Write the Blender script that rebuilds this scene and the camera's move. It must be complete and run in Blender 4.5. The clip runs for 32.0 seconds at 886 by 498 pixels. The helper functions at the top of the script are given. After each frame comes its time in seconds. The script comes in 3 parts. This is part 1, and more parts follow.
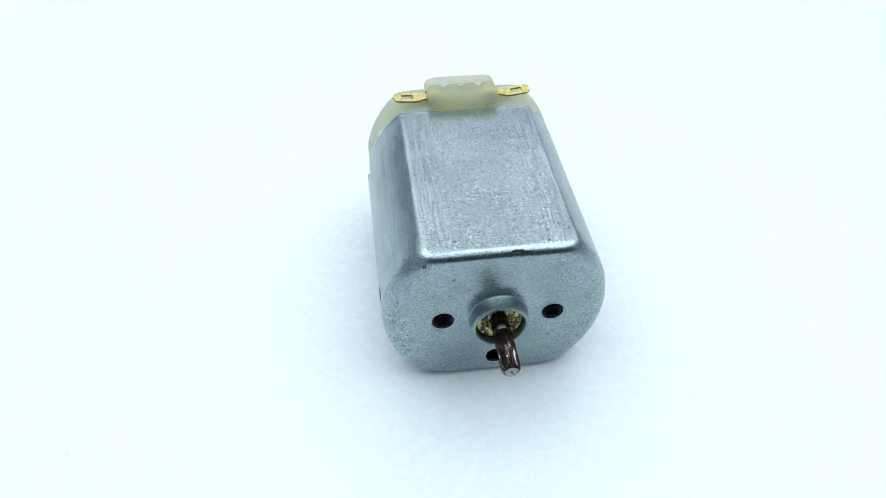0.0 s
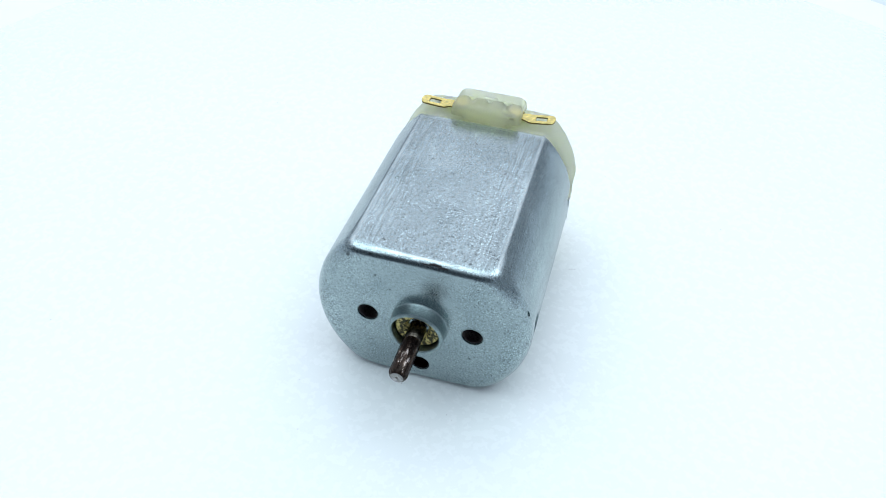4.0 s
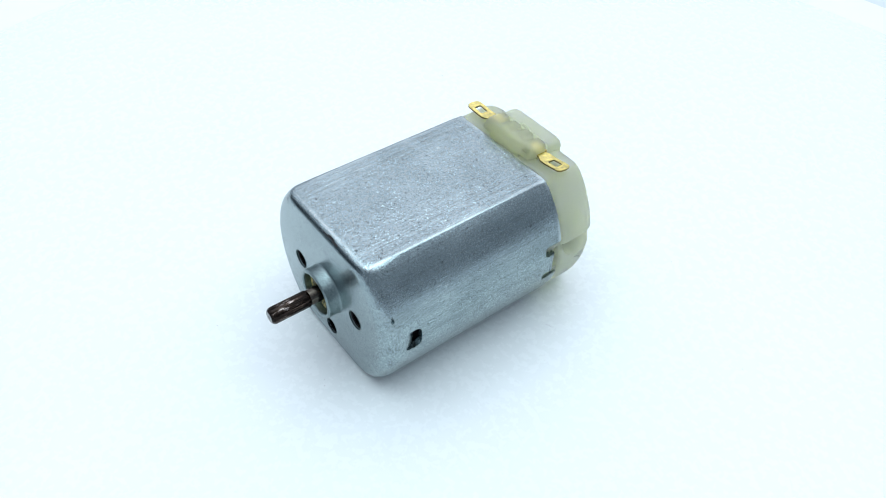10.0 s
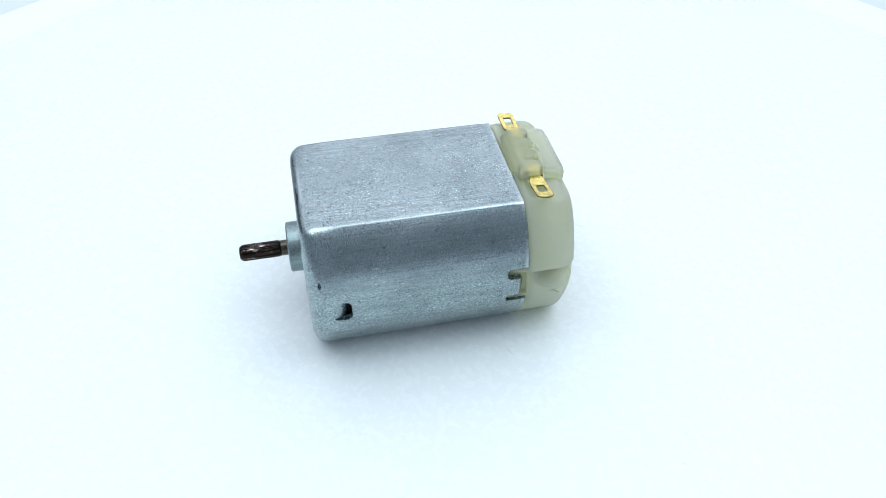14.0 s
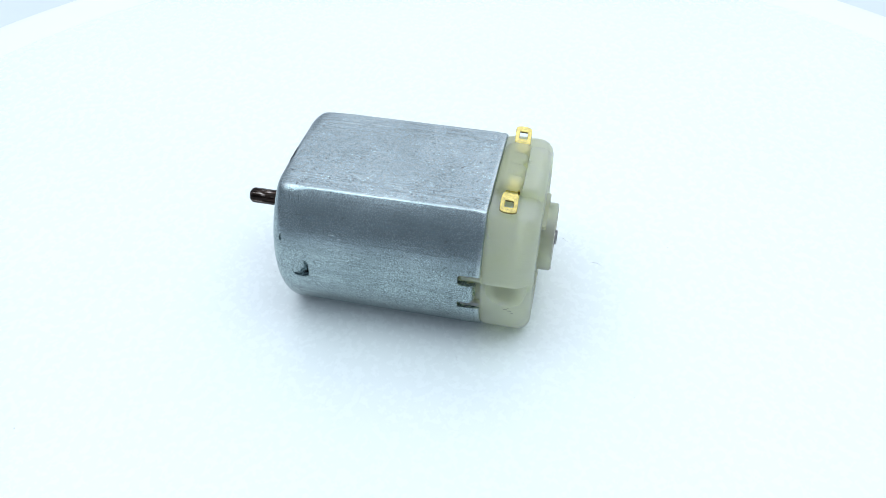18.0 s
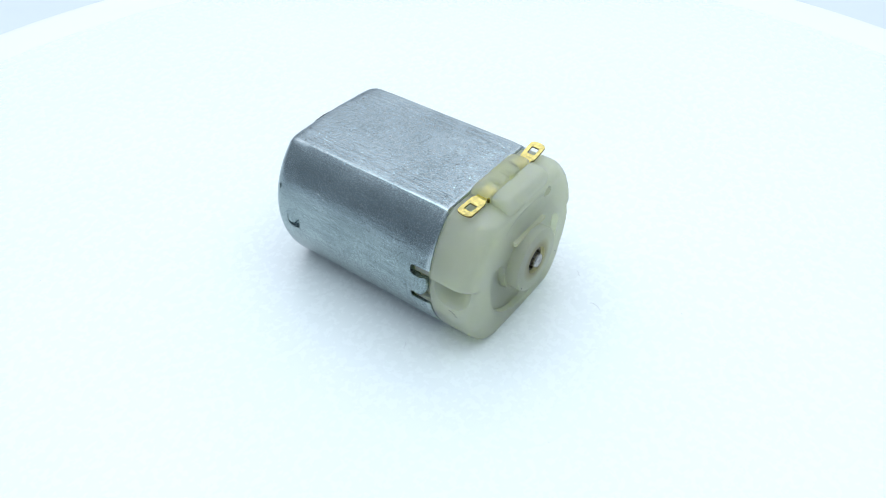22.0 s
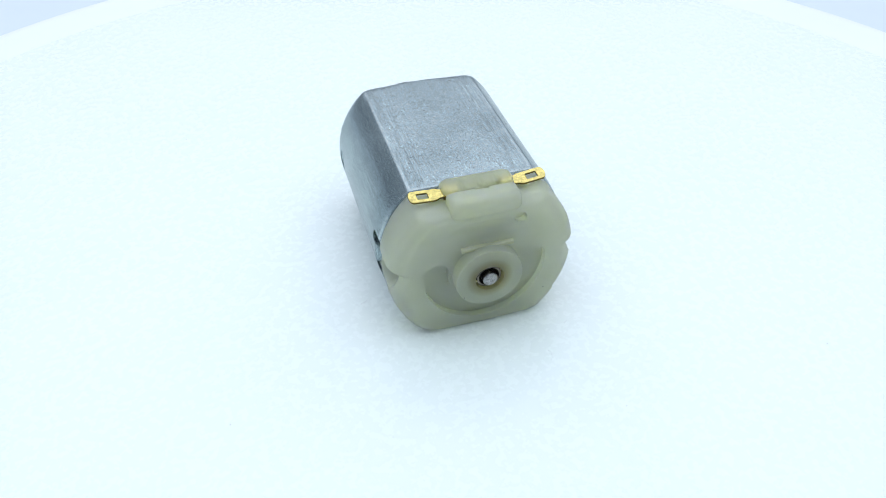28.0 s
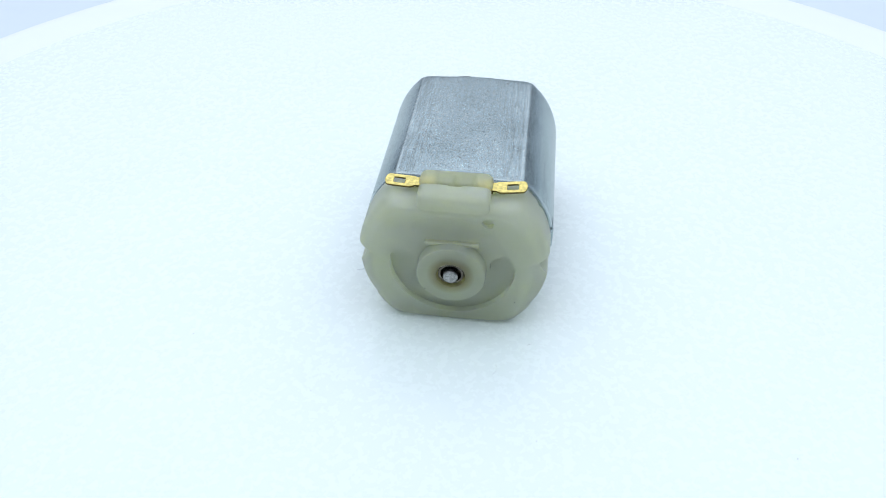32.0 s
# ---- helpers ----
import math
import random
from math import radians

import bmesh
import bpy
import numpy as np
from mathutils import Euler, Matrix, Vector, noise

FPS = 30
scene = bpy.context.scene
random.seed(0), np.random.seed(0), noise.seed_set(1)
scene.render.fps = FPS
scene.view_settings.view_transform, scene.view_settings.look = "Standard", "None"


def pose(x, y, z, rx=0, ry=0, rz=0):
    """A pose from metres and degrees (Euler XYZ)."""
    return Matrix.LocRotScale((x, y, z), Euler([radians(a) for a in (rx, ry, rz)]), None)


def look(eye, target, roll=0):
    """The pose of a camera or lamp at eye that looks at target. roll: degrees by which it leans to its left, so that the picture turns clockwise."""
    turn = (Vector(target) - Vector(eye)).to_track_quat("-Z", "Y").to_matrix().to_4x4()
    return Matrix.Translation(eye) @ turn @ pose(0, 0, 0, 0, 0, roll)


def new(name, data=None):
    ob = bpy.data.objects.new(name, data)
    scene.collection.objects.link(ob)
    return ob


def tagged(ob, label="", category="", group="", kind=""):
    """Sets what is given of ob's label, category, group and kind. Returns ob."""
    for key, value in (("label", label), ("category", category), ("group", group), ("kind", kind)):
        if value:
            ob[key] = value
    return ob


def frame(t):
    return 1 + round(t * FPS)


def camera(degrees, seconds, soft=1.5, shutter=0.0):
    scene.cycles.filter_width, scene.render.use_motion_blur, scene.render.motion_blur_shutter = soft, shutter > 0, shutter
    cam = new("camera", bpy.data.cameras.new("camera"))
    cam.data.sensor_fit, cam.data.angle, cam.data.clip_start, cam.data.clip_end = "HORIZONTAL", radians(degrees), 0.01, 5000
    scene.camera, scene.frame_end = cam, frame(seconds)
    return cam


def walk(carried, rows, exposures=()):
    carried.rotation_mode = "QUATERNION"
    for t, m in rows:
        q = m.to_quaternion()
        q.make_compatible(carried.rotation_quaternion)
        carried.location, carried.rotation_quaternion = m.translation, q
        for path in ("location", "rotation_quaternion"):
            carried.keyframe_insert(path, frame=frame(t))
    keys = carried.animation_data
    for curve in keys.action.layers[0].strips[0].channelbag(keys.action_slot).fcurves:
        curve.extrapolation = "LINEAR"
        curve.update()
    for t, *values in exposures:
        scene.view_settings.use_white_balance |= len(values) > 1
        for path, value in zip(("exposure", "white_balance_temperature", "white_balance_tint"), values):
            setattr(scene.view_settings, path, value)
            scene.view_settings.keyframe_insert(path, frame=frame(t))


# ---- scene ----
cam = camera(59.95, 32.0, soft=0.7)
# seconds, x, y, z in millimetres, degrees below the horizon, lean
CAM = [
    (0, -1.46, -79.48, 73.03, 43.622, 0.912), (1, -1.91, -79.52, 73.36, 43.601, 1.262), (2, -2.16, -79.60, 73.80, 43.514, 1.527),
    (3, -2.36, -79.72, 74.28, 43.424, 1.746), (4, -2.57, -79.78, 74.57, 43.385, 1.977), (5, -2.82, -79.67, 74.81, 43.363, 2.194),
    (6, -3.03, -79.40, 75.07, 43.457, 2.379), (7, -3.22, -78.94, 75.55, 43.677, 2.493), (8, -3.44, -78.49, 76.27, 44.066, 2.535),
    (9, -3.75, -78.03, 77.05, 44.413, 2.459), (10, -4.06, -77.56, 77.71, 44.634, 2.270), (11, -4.32, -77.28, 78.21, 44.707, 1.999),
    (12, -4.52, -77.30, 78.45, 44.655, 1.635), (13, -4.70, -77.36, 78.32, 44.481, 1.275), (14, -4.78, -77.25, 77.89, 44.197, 1.025),
    (15, -4.81, -77.18, 77.47, 43.892, 0.701), (16, -4.78, -77.23, 77.22, 43.653, 0.414), (17, -4.68, -77.44, 77.16, 43.451, 0.154),
    (18, -4.51, -77.77, 77.28, 43.296, 0.059), (19, -4.35, -78.10, 77.23, 43.081, -0.003), (20, -4.23, -78.40, 76.86, 42.822, -0.062),
    (21, -4.19, -78.64, 76.21, 42.418, -0.064), (22, -4.13, -78.87, 75.51, 41.915, 0.053), (23, -3.94, -79.11, 75.02, 41.554, 0.205),
    (24, -3.83, -79.28, 74.86, 41.414, 0.266), (25, -3.91, -79.39, 75.01, 41.377, 0.234), (26, -3.98, -79.54, 75.44, 41.459, 0.164),
    (27, -4.06, -79.67, 75.86, 41.594, 0.075), (28, -4.05, -79.79, 76.18, 41.734, -0.017), (29, -4.01, -79.85, 76.18, 41.780, -0.101),
    (30, -3.88, -79.96, 76.12, 41.742, -0.177), (31, -3.74, -80.24, 76.22, 41.692, -0.260), (32, -3.64, -80.73, 76.62, 41.611, -0.355),
]
# seconds, turn of the turntable in degrees
TURN = [
    (0, 8.18), (1, 2.07), (2, -3.74), (3, -9.44), (4, -15.18), (5, -21.01),
    (6, -26.91), (7, -32.88), (8, -38.92), (9, -45.04), (10, -51.22), (11, -57.52),
    (12, -63.95), (13, -70.48), (14, -77.01), (15, -83.37), (16, -89.64), (17, -95.81),
    (18, -101.98), (19, -108.15), (20, -114.31), (21, -120.44), (22, -126.48), (23, -132.37),
    (24, -138.28), (25, -144.33), (26, -150.49), (27, -156.70), (28, -162.91), (29, -169.08),
    (30, -175.21), (31, -181.34), (32, -187.49),
]
MM = 0.001


def camera_rows():
    rows = []
    for t, x, y, z, down, lean in CAM:
        eye = Vector((x, y, z)) * MM
        aim = eye + 0.1 * Vector((0, math.cos(radians(down)), -math.sin(radians(down))))
        rows.append((t, look(eye, aim, lean)))
    return rows


walk(cam, camera_rows(), [(0, 0.0, 6500, 12.4), (12, 0.01, 6500, 12.6), (20, 0.0, 6500, 12.4), (25, -0.03, 6500, 12.2), (29, -0.09, 6480, 12.2), (32, -0.10, 6460, 12.2)])

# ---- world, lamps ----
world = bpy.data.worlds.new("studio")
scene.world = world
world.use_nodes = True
WN, WL = world.node_tree.nodes, world.node_tree.links
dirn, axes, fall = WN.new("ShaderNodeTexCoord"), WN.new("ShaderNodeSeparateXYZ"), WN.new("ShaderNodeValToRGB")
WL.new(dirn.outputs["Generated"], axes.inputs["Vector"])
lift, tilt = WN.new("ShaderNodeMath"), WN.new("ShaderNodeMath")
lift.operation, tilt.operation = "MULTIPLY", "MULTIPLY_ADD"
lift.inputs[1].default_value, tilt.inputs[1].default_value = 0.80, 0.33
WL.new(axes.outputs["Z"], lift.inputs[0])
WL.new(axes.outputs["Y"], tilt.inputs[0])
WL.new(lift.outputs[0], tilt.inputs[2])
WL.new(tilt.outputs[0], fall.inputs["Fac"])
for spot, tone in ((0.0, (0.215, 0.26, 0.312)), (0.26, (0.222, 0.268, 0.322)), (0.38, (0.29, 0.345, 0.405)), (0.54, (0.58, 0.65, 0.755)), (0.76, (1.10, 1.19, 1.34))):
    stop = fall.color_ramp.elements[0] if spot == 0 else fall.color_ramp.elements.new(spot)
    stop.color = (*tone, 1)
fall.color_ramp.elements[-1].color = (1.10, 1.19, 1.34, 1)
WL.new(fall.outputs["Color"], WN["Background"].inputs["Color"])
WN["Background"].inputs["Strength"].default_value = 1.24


def softbox(eye, target, size, watts, colour):
    data = bpy.data.lights.new("softbox", "AREA")
    data.shape, data.size, data.energy, data.color = "DISK", size, watts, colour
    lamp = new("softbox", data)
    lamp.matrix_world = look(eye, target)
    return tagged(lamp, "round white soft studio lamp above the table", "lamp")


softbox((-0.22, -0.01, 0.60), (0, 0, 0), 0.42, 0.74, (0.725, 0.96, 1.0))
softbox((0.24, -0.01, 0.60), (0, 0, 0), 0.42, 0.74, (0.725, 0.96, 1.0))


# ---- materials ----
def material(name):
    m = bpy.data.materials.new(name)
    m.use_nodes = True
    return m, m.node_tree.nodes, m.node_tree.links, m.node_tree.nodes["Principled BSDF"]


def mapped(nodes, links, scale, turn=(0, 0, 0)):
    co, mp = nodes.new("ShaderNodeTexCoord"), nodes.new("ShaderNodeMapping")
    mp.inputs["Rotation"].default_value = [radians(a) for a in turn]
    mp.inputs["Scale"].default_value = scale
    links.new(co.outputs["Object"], mp.inputs["Vector"])
    return mp.outputs["Vector"]


def noise_tex(nodes, links, vec, scale, detail=3.0, rough=0.55):
    n = nodes.new("ShaderNodeTexNoise")
    n.inputs["Scale"].default_value, n.inputs["Detail"].default_value, n.inputs["Roughness"].default_value = scale, detail, rough
    links.new(vec, n.inputs["Vector"])
    return n.outputs["Fac"]


def ramp(nodes, links, fac, stops):
    r = nodes.new("ShaderNodeValToRGB")
    r.color_ramp.elements[0].position, r.color_ramp.elements[0].color = stops[0][0], (*stops[0][1], 1)
    r.color_ramp.elements[1].position, r.color_ramp.elements[1].color = stops[-1][0], (*stops[-1][1], 1)
    for pos, col in stops[1:-1]:
        r.color_ramp.elements.new(pos).color = (*col, 1)
    links.new(fac, r.inputs["Fac"])
    return r.outputs["Color"]


def blend(nodes, links, kind, fac, a, b):
    n = nodes.new("ShaderNodeMix")
    n.data_type, n.blend_type = "RGBA", kind
    if isinstance(fac, float):
        n.inputs["Factor"].default_value = fac
    else:
        links.new(fac, n.inputs["Factor"])
    for sock, v in ((n.inputs[6], a), (n.inputs[7], b)):
        if isinstance(v, tuple):
            sock.default_value = (*v, 1)
        else:
            links.new(v, sock)
    return n.outputs[2]


def bump(nodes, links, bsdf, height, strength, distance, after=None):
    b = nodes.new("ShaderNodeBump")
    b.inputs["Strength"].default_value, b.inputs["Distance"].default_value = strength, distance
    links.new(height, b.inputs["Height"])
    if after is not None:
        links.new(after, b.inputs["Normal"])
    links.new(b.outputs["Normal"], bsdf.inputs["Normal"])
    return b.outputs["Normal"]


def grey(v):
    return (v, v, v)


def near_line(n, l, xyz, terms, reach):
    """1 on the line where each (axis, place, mirrored) term is met, falling to 0 at reach; millimetres."""
    total = None
    for axis, place, mirrored in terms:
        v = xyz.outputs[axis]
        if mirrored:
            a = n.new("ShaderNodeMath")
            a.operation = "ABSOLUTE"
            l.new(v, a.inputs[0])
            v = a.outputs[0]
        d, q = n.new("ShaderNodeMath"), n.new("ShaderNodeMath")
        d.operation, q.operation = "SUBTRACT", "MULTIPLY"
        d.inputs[1].default_value = place
        l.new(v, d.inputs[0])
        l.new(d.outputs[0], q.inputs[0])
        l.new(d.outputs[0], q.inputs[1])
        if total is None:
            total = q.outputs[0]
        else:
            s = n.new("ShaderNodeMath")
            l.new(total, s.inputs[0])
            l.new(q.outputs[0], s.inputs[1])
            total = s.outputs[0]
    r = n.new("ShaderNodeMapRange")
    r.inputs["From Min"].default_value, r.inputs["From Max"].default_value = 0.0, reach * reach
    r.inputs["To Min"].default_value, r.inputs["To Max"].default_value = 1.0, 0.0
    l.new(total, r.inputs["Value"])
    return r.outputs["Result"]


def zinc_material():
    m, n, l, b = material("zinc_plated_steel")
    vec = mapped(n, l, (1000, 1000, 1000))
    along = mapped(n, l, (1000, 40, 1000))
    fine = noise_tex(n, l, vec, 6.2, 3, 0.72)
    pits = noise_tex(n, l, vec, 4.2, 4, 0.7)
    spots = noise_tex(n, l, vec, 1.1, 2, 0.5)
    cloud = noise_tex(n, l, vec, 0.14, 5, 0.65)
    patch = noise_tex(n, l, vec, 0.35, 4, 0.65)
    lines = noise_tex(n, l, along, 5.0, 3, 0.6)
    base = ramp(n, l, cloud, [(0.3, (0.263, 0.328, 0.342)), (0.7, (0.369, 0.446, 0.459))])
    grain = ramp(n, l, fine, [(0.32, grey(0.18)), (0.42, grey(0.84)), (0.57, grey(1.04)), (0.67, grey(1.9))])
    worn = ramp(n, l, patch, [(0.40, grey(0.32)), (0.56, grey(1.0))])
    base = blend(n, l, "MULTIPLY", worn, base, grain)
    base = blend(n, l, "MULTIPLY", 0.9, base, ramp(n, l, pits, [(0.34, grey(0.28)), (0.43, grey(1.0)), (0.58, grey(1.0)), (0.67, grey(1.5))]))
    base = blend(n, l, "MULTIPLY", 0.8, base, ramp(n, l, spots, [(0.25, grey(0.20)), (0.29, grey(1.0))]))
    place = n.new("ShaderNodeSeparateXYZ")
    band_grain = noise_tex(n, l, vec, 6.0, 2, 0.6)
    l.new(vec, place.inputs["Vector"])
    aside = n.new("ShaderNodeMath")
    aside.operation = "ABSOLUTE"
    l.new(place.outputs["X"], aside.inputs[0])
    near = n.new("ShaderNodeMath")
    near.operation = "MULTIPLY"
    near.inputs[1].default_value = 0.1
    l.new(aside.outputs[0], near.inputs[0])
    drawn = ramp(n, l, near.outputs[0], [(0.35, grey(0.10)), (0.6, grey(0.34)), (0.82, grey(0.34)), (1.0, grey(0.26)), (1.1, grey(0.10))])
    base = blend(n, l, "MULTIPLY", drawn, base, ramp(n, l, lines, [(0.34, grey(0.35)), (0.50, grey(1.0)), (0.70, grey(1.5))]))
    # drawing streaks down the rounded sides
    streak = noise_tex(n, l, mapped(n, l, (1000, 30, 1000)), 0.9, 4, 0.6)
    base = blend(n, l, "MULTIPLY", ramp(n, l, near.outputs[0], [(0.72, grey(0.0)), (0.86, grey(0.16))]), base, ramp(n, l, streak, [(0.36, grey(0.62)), (0.58, grey(1.1))]))
    # stronger grain in a band half way up the rounded sides
    band = near_line(n, l, place, ((2, 7.6, False),), 5.6)
    wide = n.new("ShaderNodeMath")
    wide.operation = "MULTIPLY"
    l.new(band, wide.inputs[0])
    l.new(ramp(n, l, near.outputs[0], [(0.85, grey(0.0)), (1.0, grey(1.0))]), wide.inputs[1])
    base = blend(n, l, "MULTIPLY", wide.outputs[0], base, ramp(n, l, band_grain, [(0.34, grey(0.40)), (0.44, grey(0.90)), (0.56, grey(1.08)), (0.66, grey(1.6))]))
    for turn, long in (((0, 35, 62), 55), ((0, -50, -28), 70), ((20, 0, 8), 40)):
        scratch = noise_tex(n, l, mapped(n, l, (1000, long, 1000), turn), 4.5, 2, 0.5)
        base = blend(n, l, "MULTIPLY", 0.8, base, ramp(n, l, scratch, [(0.24, grey(0.55)), (0.29, grey(1.0)), (0.73, grey(1.0)), (0.78, grey(1.45))]))
    # edges of the flat panel and open end: rubbing, plus highlights painted in
    xyz = n.new("ShaderNodeSeparateXYZ")
    l.new(vec, xyz.inputs["Vector"])
    rub_glint = near_line(n, l, xyz, ((0, 7.95, True), (2, 18.98, False)), 0.30)
    rub_glint2 = near_line(n, l, xyz, ((1, -11.8, False), (2, 18.98, False)), 0.26)
    rub_glint3 = near_line(n, l, xyz, ((1, 13.68, False),), 0.38)
    most = n.new("ShaderNodeMath")
    most.operation = "MAXIMUM"
    l.new(rub_glint, most.inputs[0])
    l.new(rub_glint2, most.inputs[1])
    third = n.new("ShaderNodeMath")
    third.operation = "MAXIMUM"
    l.new(most.outputs[0], third.inputs[0])
    l.new(rub_glint3, third.inputs[1])
    broken_glint = n.new("ShaderNodeMath")
    broken_glint.operation = "MULTIPLY"
    l.new(third.outputs[0], broken_glint.inputs[0])
    l.new(ramp(n, l, patch, [(0.34, grey(0.1)), (0.56, grey(1.0))]), broken_glint.inputs[1])
    base = blend(n, l, "MIX", broken_glint.outputs[0], base, (0.45, 0.52, 0.53))
    # shade of the crease below the panel's front edge, painted into the colour
    crease_shade = near_line(n, l, xyz, ((1, -12.38, False), (2, 18.56, False)), 0.36)
    base = blend(n, l, "MULTIPLY", crease_shade, base, (0.22, 0.24, 0.25))
    l.new(base, b.inputs["Base Color"])
    b.inputs["Metallic"].default_value = 0.96
    l.new(ramp(n, l, fine, [(0.3, grey(0.32)), (0.7, grey(0.20))]), b.inputs["Roughness"])
    beads = noise_tex(n, l, vec, 7.5, 1.5, 0.6)
    first = bump(n, l, b, beads, 0.12, 0.0001)
    bump(n, l, b, lines, 0.10, 0.0001, first)
    return m


def plain_metal(name, colour, rough, dark=0.6, scale=1.5, metallic=1.0, span=(0.3, 0.65)):
    m, n, l, b = material(name)
    vec = mapped(n, l, (1000, 1000, 1000))
    a = noise_tex(n, l, vec, scale, 4, 0.65)
    c = noise_tex(n, l, vec, scale * 5, 3, 0.6)
    base = ramp(n, l, a, [(span[0], tuple(v * dark for v in colour)), (span[1], colour)])
    l.new(base, b.inputs["Base Color"])
    b.inputs["Metallic"].default_value = metallic
    l.new(ramp(n, l, c, [(0.3, grey(rough * 1.3)), (0.7, grey(rough * 0.8))]), b.inputs["Roughness"])
    bump(n, l, b, c, 0.2, 0.00005)
    return m


def nylon_material(name="milky_nylon", stained=False, see=0.42, tone=(1, 1, 1)):
    m, n, l, b = material(name)
    vec = mapped(n, l, (1000, 1000, 1000))
    cloud = noise_tex(n, l, vec, 0.22, 3, 0.55)
    fine = noise_tex(n, l, vec, 3.0, 3, 0.6)
    base = ramp(n, l, cloud, [(0.3, (0.86, 0.895, 0.655)), (0.7, (0.895, 0.92, 0.725))])
    base = blend(n, l, "MULTIPLY", 1.0, base, tone)
    if stained:                                             # grease round the bearing
        far = n.new("ShaderNodeVectorMath")
        far.operation = "LENGTH"
        off, flat = n.new("ShaderNodeVectorMath"), n.new("ShaderNodeVectorMath")
        off.operation, flat.operation = "SUBTRACT", "MULTIPLY"
        off.inputs[1].default_value, flat.inputs[1].default_value = (0, 0, 9.5), (0.2, 0, 0.2)
        l.new(vec, off.inputs[0])
        l.new(off.outputs[0], flat.inputs[0])
        l.new(flat.outputs[0], far.inputs[0])
        base = blend(n, l, "MULTIPLY", 1.0, base, ramp(n, l, far.outputs["Value"], [(0.34, (0.42, 0.33, 0.20)), (0.46, (0.70, 0.63, 0.46)), (0.62, (1, 1, 1))]))
    l.new(base, b.inputs["Base Color"])
    b.inputs["Subsurface Weight"].default_value = 1.0
    b.inputs["Subsurface Radius"].default_value = (1.0, 1.0, 0.72)
    b.inputs["Subsurface Scale"].default_value = 0.0055
    l.new(ramp(n, l, fine, [(0.3, grey(0.42)), (0.7, grey(0.32))]), b.inputs["Roughness"])
    bump(n, l, b, cloud, 0.08, 0.0003)
    # milky see-through share
    clear, both = n.new("ShaderNodeBsdfPrincipled"), n.new("ShaderNodeMixShader")
    l.new(base, clear.inputs["Base Color"])
    clear.inputs["Transmission Weight"].default_value = 1.0
    clear.inputs["Roughness"].default_value = 0.42
    clear.inputs["IOR"].default_value = 1.35
    through_light, second = n.new("ShaderNodeBsdfTranslucent"), n.new("ShaderNodeMixShader")
    l.new(base, through_light.inputs["Color"])
    second.inputs["Fac"].default_value = 0.35
    l.new(b.outputs["BSDF"], second.inputs[1])
    l.new(through_light.outputs["BSDF"], second.inputs[2])
    both.inputs["Fac"].default_value = see
    l.new(second.outputs["Shader"], both.inputs[1])
    l.new(clear.outputs["BSDF"], both.inputs[2])
    l.new(both.outputs["Shader"], n["Material Output"].inputs["Surface"])
    return m


def shaft_material():
    m, n, l, b = material("stained_steel_shaft")
    vec = mapped(n, l, (1000, 260, 1000))
    a = noise_tex(n, l, vec, 1.6, 4, 0.7)
    c = noise_tex(n, l, mapped(n, l, (1000, 1000, 1000)), 5.0, 3, 0.6)
    base = ramp(n, l, a, [(0.45, (0.014, 0.009, 0.007)), (0.58, (0.05, 0.032, 0.023)), (0.66, (0.55, 0.49, 0.45))])
    l.new(base, b.inputs["Base Color"])
    b.inputs["Metallic"].default_value = 0.8
    l.new(ramp(n, l, c, [(0.3, grey(0.32)), (0.7, grey(0.16))]), b.inputs["Roughness"])
    bump(n, l, b, c, 0.3, 0.00005)
    return m


def matte(name, low, high, scale, rough, strength=0.05):
    m, n, l, b = material(name)
    vec = mapped(n, l, (1000, 1000, 1000))
    a = noise_tex(n, l, vec, scale, 4, 0.6)
    c = noise_tex(n, l, vec, scale * 30, 3, 0.6)
    l.new(ramp(n, l, a, [(0.3, low), (0.7, high)]), b.inputs["Base Color"])
    l.new(ramp(n, l, c, [(0.3, grey(rough * 1.1)), (0.7, grey(rough * 0.9))]), b.inputs["Roughness"])
    bump(n, l, b, c, strength, 0.0001)
    return m


ZINC = zinc_material()
NYLON = nylon_material()
GREASED = nylon_material("greased_nylon", True, 0.60)
CREAM = nylon_material("cream_nylon", False, 0.15, (1.0, 0.96, 0.80))
CLEAR = nylon_material("thin_milky_nylon", False, 0.6, (1.0, 0.98, 0.90))
SHAFT = shaft_material()
BRASS = plain_metal("brass_strip", (0.84, 0.71, 0.25), 0.19, 0.60, 1.6)
BUSH = plain_metal("stained_brass_bushing", (0.60, 0.50, 0.18), 0.42, 0.06, 1.5, 0.6, (0.46, 0.57))
DARK_STEEL = plain_metal("oily_dark_steel", (0.20, 0.175, 0.14), 0.3, 0.3, 1.2)
WORN = plain_metal("worn_steel", (0.13, 0.115, 0.095), 0.22, 0.25, 1.4)
BARE = plain_metal("bare_scratch", (0.62, 0.69, 0.70), 0.3, 0.7, 3.0)
HOLE_SHADE = plain_metal("shaded_hole", (0.035, 0.03, 0.03), 0.28, 0.3, 1.2)
BRASS_SHADE = plain_metal("shaded_brass", (0.20, 0.14, 0.04), 0.4, 0.5, 1.5)
STEEL = plain_metal("bright_steel", (0.42, 0.41, 0.40), 0.28, 0.35, 2.4)
RINGZ = plain_metal("zinc_ring", (0.31, 0.395, 0.40), 0.33, 0.5, 5.0)
NICK_BLACK = matte("nick_black", (0.008, 0.008, 0.009), (0.014, 0.014, 0.015), 2.0, 0.8)
FERRITE = matte("dark_ferrite", (0.025, 0.025, 0.027), (0.05, 0.05, 0.05), 1.0, 0.6)
